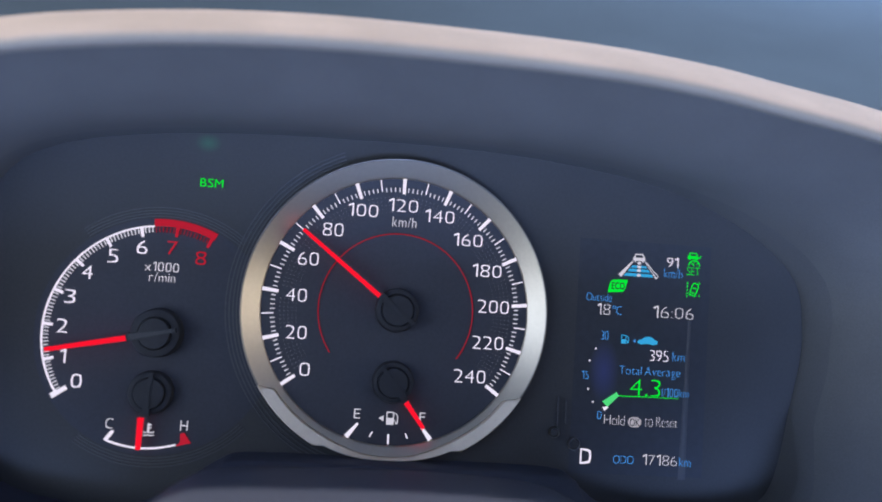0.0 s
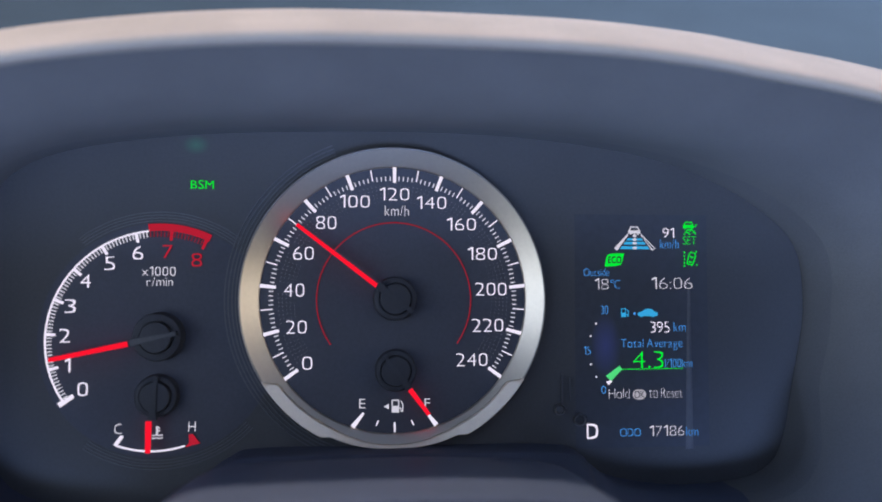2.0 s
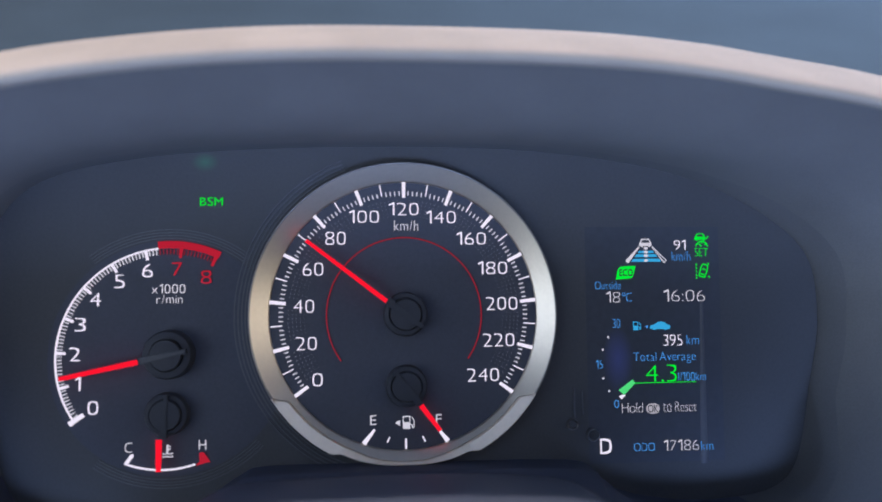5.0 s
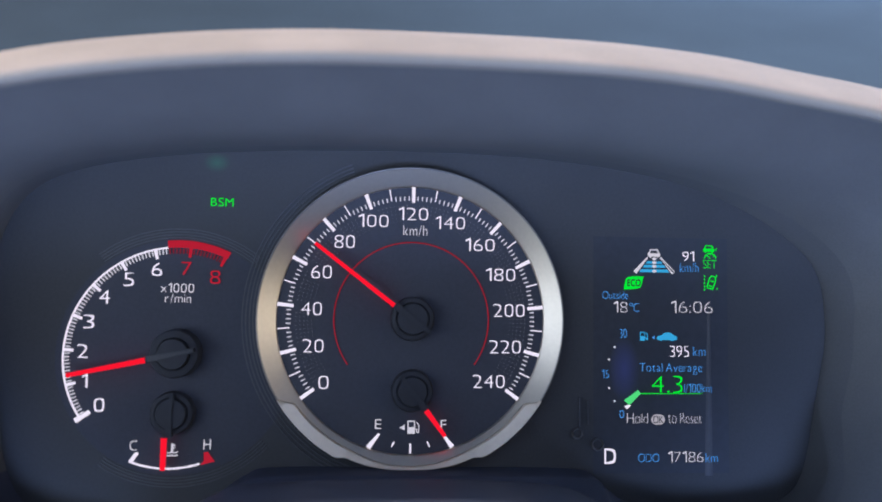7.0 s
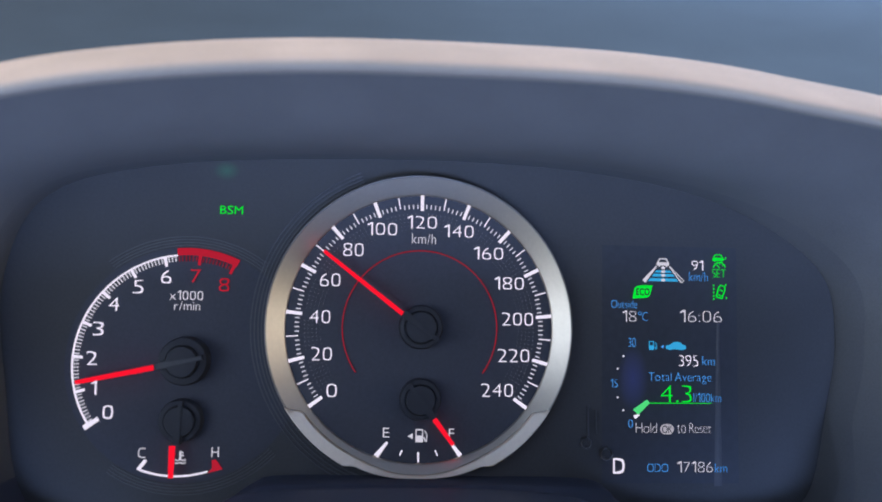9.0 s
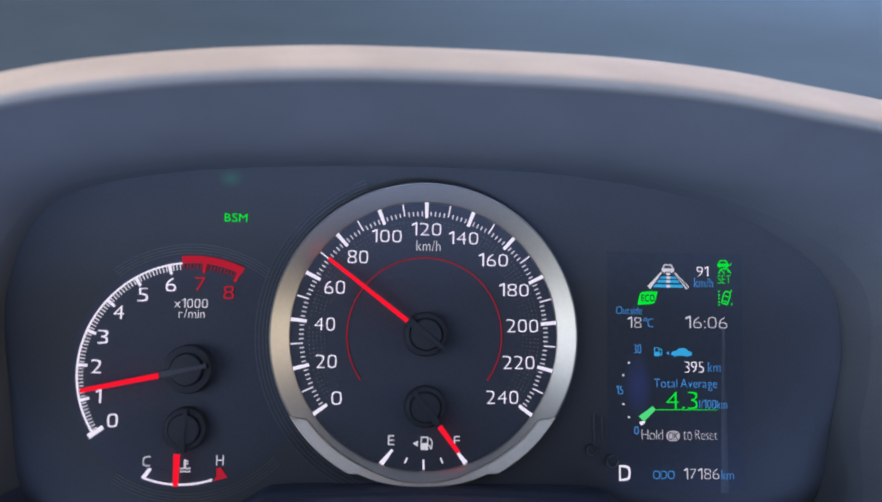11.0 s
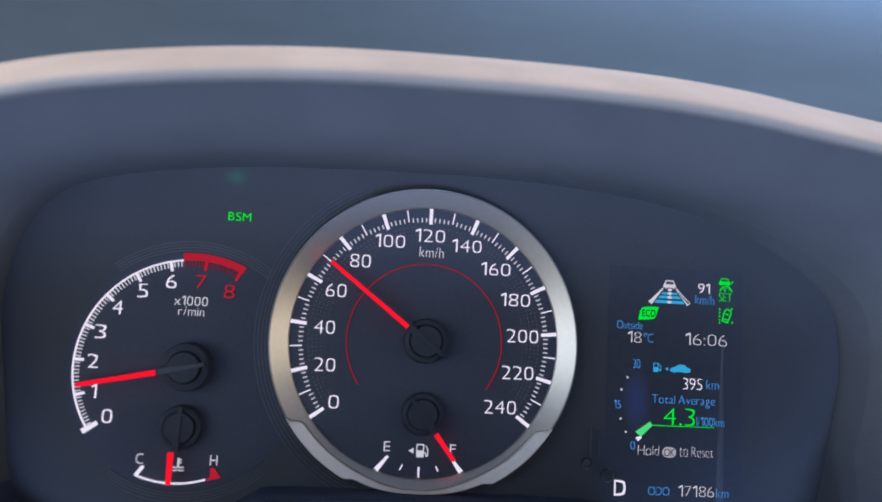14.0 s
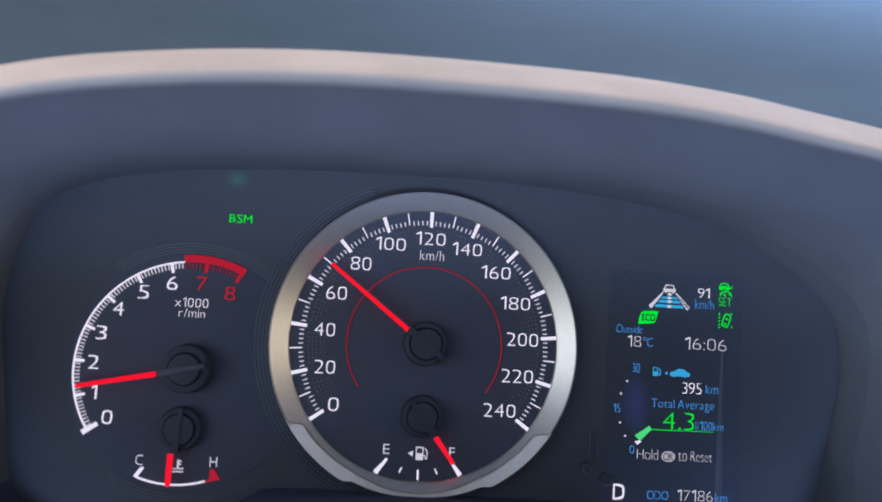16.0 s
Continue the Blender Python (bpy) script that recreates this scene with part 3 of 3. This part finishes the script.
for r in (44.9, 46.0, 47.1, 48.2):
    part("ridge", band(TX, TZ, r, r + 0.4, 128, 52, 0, 0.4, 40), RIDGE, tach)
    part("ridge", band(TX, TZ, r, r + 0.4, 236, 316, 0, 0.4, 40), RIDGE, tach)
rev = math.degrees(math.atan2(-21.8 + 14.0, -126.2 + 88.5))
needle(tach, -88.5, -14.0, rev, 9.6, 38.6, 2.05, 1.55, 5.5, "glowing red rev counter needle")
hub(tach, -88.1, -13.7, 7.2, 9.5, rev, "black hub cap", PALE_BAR, 1.24, 1.34)

# Temperature gauge under the tachometer
temp = part("temperature_gauge", band(-89.0, -22.6, 29.5, 36.0, 240, 296, 0.35, 0.5, 30), DIAL, cluster, "coolant temperature gauge marked C to H")
text("letter", "C", -102.9, -48.0, 2.6, 3.7, DIM_WHITE, temp)
text("letter", "H", -76.0, -47.6, 2.7, 3.7, DIM_WHITE, temp)
part("scale_line", band(-90.2, -18.2, 38.0, 38.7, 249.0, 287.6, 0.6, 0.85, 30), WHITE, temp)
part("tick", solid([(-104.6, -53.9), (-103.2, -54.4), (-101.0, -51.2), (-101.2, -50.4), (-102.2, -50.6)], 0.6, 0.85), WHITE, temp)
part("tick", solid([(-78.4, -55.3), (-73.0, -53.9), (-73.6, -53.2), (-75.7, -50.3), (-77.2, -50.6), (-77.0, -53.6)], 0.6, 0.85), RED, temp, "red hot mark")
sign = bar(-88.8, -50.6, -88.8, -47.3, 0.75, 0.75, 0.6, 0.8)
for dz in (0.0, -1.0):
    bar(-88.5, -47.9 + dz, -87.6, -47.9 + dz, 0.4, 0.4, 0.6, 0.8, sign)
for z0 in (-50.5, -51.6):
    for a, b in (((-90.6, 0.0), (-89.9, -0.3)), ((-89.9, -0.3), (-88.9, 0.1)), ((-88.9, 0.1), (-87.9, -0.3)), ((-87.9, -0.3), (-86.7, 0.1))):
        bar(a[0], z0 + a[1], b[0], z0 + b[1], 0.42, 0.42, 0.6, 0.8, sign)
part("coolant_sign", sign, DIM_WHITE, temp)
cold = 269.6
needle(temp, -90.9, -35.8, cold, 9.0, 20.6, 2.1, 1.7, 4.2, "short red temperature needle")
hub(temp, -88.7, -35.8, 7.0, 6.5, 266.0, "black hub cap", HUB_BAR)

# Warning lamp
lamp_sign = part("lamp_or_reflection", bar(-79, 44, -68, 44, 4.5, 4.5, -0.5, 0.25), MASK, cluster, "small window of a green warning lamp")
text("letter", "BSM", -73.4, 44.0, 8.6, 3.2, GREEN, lamp_sign, bold=0.0)

def glimmer(name, base, glow, wide, high):
    """A glowing patch that fades out towards its rim."""
    m = bpy.data.materials.new(name)
    m.use_nodes = True
    nodes, links = m.node_tree.nodes, m.node_tree.links
    b = nodes["Principled BSDF"]
    b.inputs["Base Color"].default_value = (*base, 1)
    b.inputs["Roughness"].default_value, b.inputs["Specular IOR Level"].default_value = 0.6, 0.10
    at, ball, ramp_node = nodes.new("ShaderNodeTexCoord"), nodes.new("ShaderNodeTexGradient"), nodes.new("ShaderNodeMapping")
    ball.gradient_type = "SPHERICAL"
    ramp_node.inputs["Scale"].default_value = (1 / wide, 1, 1 / high)
    links.new(at.outputs["Object"], ramp_node.inputs["Vector"])
    links.new(ramp_node.outputs["Vector"], ball.inputs["Vector"])
    b.inputs["Emission Color"].default_value = (*glow, 1)
    links.new(ball.outputs["Fac"], b.inputs["Emission Strength"])
    return m


def oval(wide, high, h0, h1):
    return solid([(wide * math.cos(a), high * math.sin(a)) for a in np.linspace(0, 2 * math.pi, 33)[:-1]], h0, h1)


# Colour display
display = part("display", solid([(72, -59), (127, -59), (127, 34), (72, 34)], -0.5, 0.06), SCREEN, cluster, "portrait colour display with trip data")


def word(words, x0, x1, z, high, mat, name="letter", bold=-0.018, h=0.5):
    return text(name, words, (x0 + x1) / 2, z, x1 - x0, high, mat, display, h=h, bold=bold)


word("91", 108.4, 113.2, 26.7, 3.9, WHITE)
word("km/h", 107.3, 115.0, 22.2, 3.7, BLUE)
word("Outside", 75.6, 86.0, 10.7, 3.0, BLUE)
word("18", 80.2, 85.6, 6.0, 4.4, DIM_WHITE, bold=-0.028)
word("o", 86.5, 87.9, 7.1, 1.3, BLUE, bold=-0.012)
word("C", 88.2, 90.4, 5.9, 3.3, BLUE)
word("16:06", 103.6, 120.5, 6.4, 4.8, DIM_WHITE, bold=-0.028)
word("30", 82.5, 85.4, -4.4, 3.4, BLUE)
word("15", 75.4, 78.1, -20.4, 3.2, BLUE)
word("0", 82.4, 84.2, -36.0, 3.0, BLUE)
word("395", 103.0, 110.7, -11.3, 4.3, WHITE)
word("km", 112.5, 117.5, -11.2, 3.6, BLUE)
word("Total Average", 90.6, 116.0, -18.2, 4.4, BLUE)
word("4.3", 95.4, 107.9, -24.3, 6.6, GREEN)
word("l/100km", 108.7, 120.0, -25.7, 3.5, BLUE)
word("Hold", 85.4, 93.8, -37.6, 3.8, DIM_WHITE, bold=-0.028)
word("to", 102.1, 105.4, -37.9, 3.3, DIM_WHITE, bold=-0.028)
word("Reset", 107.0, 115.8, -37.6, 3.8, DIM_WHITE, bold=-0.028)
word("D", 76.3, 80.9, -52.3, 6.0, WHITE, bold=0.01)
word("ODO", 89.9, 98.3, -53.0, 3.1, BLUE)
word("17186", 102.1, 116.2, -52.6, 4.2, DIM_WHITE, bold=-0.028)
word("km", 117.2, 122.1, -53.0, 3.4, BLUE)
pill = [(95.2 + 2.0 + 2.0 * math.cos(a), -38.1 + 2.0 * math.sin(a)) for a in np.linspace(math.pi / 2, 1.5 * math.pi, 9)]
pill += [(98.7 + 2.0 * math.cos(a), -38.1 + 2.0 * math.sin(a)) for a in np.linspace(-math.pi / 2, math.pi / 2, 9)]
part("ok_button_sign", solid(pill, 0.4, 0.55), PILL, display, "pale pill with dark letters")
word("OK", 95.9, 100.0, -38.1, 2.9, HUB, h=0.7, bold=0.0)
leaf = smooth_line([(84.3, 13.2), (85.0, 16.8), (86.6, 18.1), (92.0, 18.3), (92.1, 17.6), (91.2, 14.4), (89.8, 13.4), (84.8, 13.0)], 4, True)
part("eco_sign", solid([tuple(p) for p in leaf], 0.4, 0.55), GREEN, display, "green leaf-shaped sign")
word("ECO", 85.6, 91.0, 15.7, 2.8, HUB, h=0.7, bold=0.022)

# lane picture: two road edges, blue bars between them, a car ahead
part("road_edge", bar(94.0, 26.0, 88.8, 19.9, 0.5, 1.6, 0.4, 0.55), DIM_WHITE, display)
part("road_edge", bar(99.3, 26.0, 104.6, 19.9, 0.5, 1.6, 0.4, 0.55), DIM_WHITE, display)
part("road_edge_core", bar(99.9, 25.0, 104.5, 20.2, 0.1, 0.7, 0.5, 0.62), SCREEN, display)
for z0, z1 in ((20.0, 21.2), (21.9, 23.0), (23.5, 24.4)):
    w0, w1 = 6.2 - (z0 - 20) * 0.78, 6.2 - (z1 - 20) * 0.78
    part("lane_bar", solid([(96.7 - w0, z0), (96.7 + w0, z0), (96.7 + w1, z1), (96.7 - w1, z1)], 0.4, 0.55), SKY_BLUE, display)
for z in (20.5, 22.4, 23.9, 25.4):
    part("lane_dash", solid([(96.7 + 0.9 * math.cos(a), z + 0.6 * math.sin(a)) for a in np.linspace(0, 2 * math.pi, 10)[:-1]], 0.55, 0.62), DIM_WHITE, display)
car = solid([(94.1, 26.3), (94.1, 27.6), (99.1, 27.6), (99.1, 26.3), (98.4, 26.3), (98.4, 25.8), (97.9, 25.8), (97.9, 26.3), (95.4, 26.3), (95.4, 25.8), (94.9, 25.8), (94.9, 26.3)], 0.4, 0.55)
bar(94.5, 27.5, 95.2, 29.0, 0.5, 0.4, 0.4, 0.55, car)
bar(98.7, 27.5, 98.0, 29.0, 0.5, 0.4, 0.4, 0.55, car)
bar(95.0, 29.0, 98.2, 29.0, 0.45, 0.45, 0.4, 0.55, car)
part("car_sign", car, DIM_WHITE, display)

# speed setting and lane keeping signs
word("SET", 117.0, 122.4, 23.7, 3.3, GREEN)
cruise = solid([(117.0, 27.9), (117.0, 28.9), (117.4, 29.2), (121.3, 29.2), (121.6, 28.8), (121.6, 27.9), (121.0, 27.9), (121.0, 27.5), (120.4, 27.5), (120.4, 27.9), (118.2, 27.9), (118.2, 27.5), (117.6, 27.5), (117.6, 27.9)], 0.4, 0.55)
for x0, z0, x1, z1 in ((117.5, 29.2, 118.1, 30.3), (118.0, 30.3, 120.6, 30.3), (120.5, 30.3, 121.1, 29.2)):
    bar(x0, z0, x1, z1, 0.42, 0.42, 0.4, 0.55, cruise)
bar(122.0, 28.3, 122.7, 29.4, 0.4, 0.4, 0.4, 0.55, cruise)
band(119.9, 24.9, 2.15, 2.6, 8, 172, 0.4, 0.55, 16, cruise)
bar(119.9, 25.2, 118.6, 26.4, 0.5, 0.3, 0.4, 0.55, cruise)
for deg in (40, 90):
    bar(*polar(119.9, 24.9, 1.45, deg), *polar(119.9, 24.9, 2.2, deg), 0.3, 0.3, 0.4, 0.55, cruise)
bmesh.ops.translate(cruise, vec=V(0, 0.8, 0), verts=cruise.verts)
part("cruise_sign", cruise, GREEN, display, "green cruise control sign")
keep = bmesh.new()
for z in (18.8, 17.4, 16.0, 14.6, 13.4):
    bar(117.4, z + 0.35, 117.4, z - 0.35, 0.5, 0.5, 0.4, 0.55, keep)
tilt = Matrix.Rotation(radians(-18), 2)
def turned(x, z):
    q = tilt @ Vector((x, z))
    return 120.3 + q.x, 16.2 + q.y
shell = [(-1.2, -2.4), (1.2, -2.4), (1.4, 1.4), (0.9, 2.6), (-0.9, 2.6), (-1.4, 1.4)]
for a, b in zip(shell, shell[1:] + shell[:1]):
    bar(*turned(*a), *turned(*b), 0.45, 0.45, 0.4, 0.55, keep)
bar(*turned(-0.7, 0.7), *turned(0.7, 0.7), 0.5, 0.5, 0.4, 0.55, keep)
bar(*turned(-0.7, -1.4), *turned(0.7, -1.4), 0.5, 0.5, 0.4, 0.55, keep)
bar(122.4, 19.4, 122.4, 18.6, 0.45, 0.45, 0.4, 0.55, keep)
bar(122.6, 14.2, 122.6, 13.4, 0.45, 0.45, 0.4, 0.55, keep)
part("lane_keeping_sign", keep, GREEN, display, "green lane keeping sign")

# consumption picture
pump(92.0, -5.5, 0.8, SKY_BLUE, display)
part("arrow", solid([(95.6, -5.9), (96.7, -5.2), (96.7, -6.6)], 0.4, 0.55), BLUE, display)
side = smooth_line([(97.6, -6.5), (98.0, -5.4), (99.4, -5.0), (101.0, -4.0), (103.2, -4.0), (104.6, -5.0), (105.8, -5.5), (105.7, -6.7), (104.8, -6.9), (103.9, -7.2), (102.8, -6.9), (100.2, -6.9), (99.2, -7.2), (98.3, -6.8)], 3, True)
part("car_sign", solid([tuple(p) for p in side], 0.4, 0.55), SKY_BLUE, display, "blue side view of a car")
for x, z in ((80.5, -9.8), (78.2, -14.7), (78.2, -25.9), (80.4, -30.9)):
    part("scale_dot", solid([(x + 0.42 * math.cos(a), z + 0.42 * math.sin(a)) for a in np.linspace(0, 2 * math.pi, 9)[:-1]], 0.4, 0.55), DIM_WHITE, display)
fan = part("gauge_fan", oval(6.0, 12.5, 0.0, 0.1), glimmer("lit_navy", (0.061, 0.066, 0.079), (0.008, 0.012, 0.075), 0.0062, 0.0128), display, "dark blue glow of the consumption gauge")
fan.location = V(84.4, -18.6, 0.0)
part("gauge_wedge", solid([(84.2, -30.6), (89.9, -26.6), (91.0, -28.0), (86.4, -32.6)], 0.45, 0.6), MINT, display, "green wedge of the consumption gauge")
part("gauge_tip", solid([(86.2, -32.3), (84.3, -32.9), (85.3, -34.2), (87.0, -32.7)], 0.45, 0.6), WHITE, display)
part("gauge_line", bar(90.9, -28.0, 116.0, -27.9, 0.32, 0.2, 0.4, 0.55), GREEN, display)

# painted reflection beside the display text; reset stem with its two little caps
GLOSS = material("gloss_black", (0.055, 0.058, 0.065), 0.12, scale=500)
# reflected light put into a paler tone, for the streak and the stem
PAINTED_SHEEN = material("painted_sheen", (0.092, 0.095, 0.106), 0.45, scale=400, spec=0.22)
edge = bmesh.new()
rows = []
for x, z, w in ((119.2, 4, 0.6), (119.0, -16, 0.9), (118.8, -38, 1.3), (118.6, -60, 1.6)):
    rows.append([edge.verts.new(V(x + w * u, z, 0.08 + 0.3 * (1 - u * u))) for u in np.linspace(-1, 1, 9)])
for a, b in zip(rows, rows[1:]):
    for k in range(8):
        edge.faces.new((a[k], a[k + 1], b[k + 1], b[k]))
part("painted_reflection", edge, PAINTED_SHEEN, display, "soft raised streak painting a reflection", smooth=True)
stem = part("reset_stem", bar(66.4, -29.5, 66.5, -41.0, 0.5, 0.6, 0, 1.0), PAINTED_SHEEN, cluster, "slim black reset stem with round caps")
part("stem_rib", bar(69.6, -31.0, 69.8, -40.0, 0.35, 0.35, 0, 0.8), RIDGE, stem)
PEG = material("peg_chamfer", (0.24, 0.24, 0.25), 0.32, metal=0.9, scale=500)
for x, z, r in ((65.2, -43.4, 1.9), (73.3, -47.6, 2.2)):
    peg = part("stem_cap", lathe(x, z, [(r * 0.84, 0), (r * 0.84, 1.5), (r * 0.70, 1.75), (0.001, 1.8)], 28), GLOSS, stem, smooth=True)
    part("chamfer", lathe(x, z, [(r * 1.12, 0), (r * 1.12, 1.9), (r * 1.06, 2.2), (r * 0.98, 2.15), (r * 0.80, 1.5)], 28), PEG, peg, "thin metal chamfer", smooth=True)

# the green lamp's reflection, built as a dim glowing patch on the mask
faint = part("lamp_or_reflection", oval(5.4, 4.0, -0.2, 0.03), glimmer("green_lamp_ghost", (0.071, 0.0735, 0.078), (0.004, 0.06, 0.032), 0.0052, 0.0038), cluster, "faint green reflection of the warning lamp, built as a glow")
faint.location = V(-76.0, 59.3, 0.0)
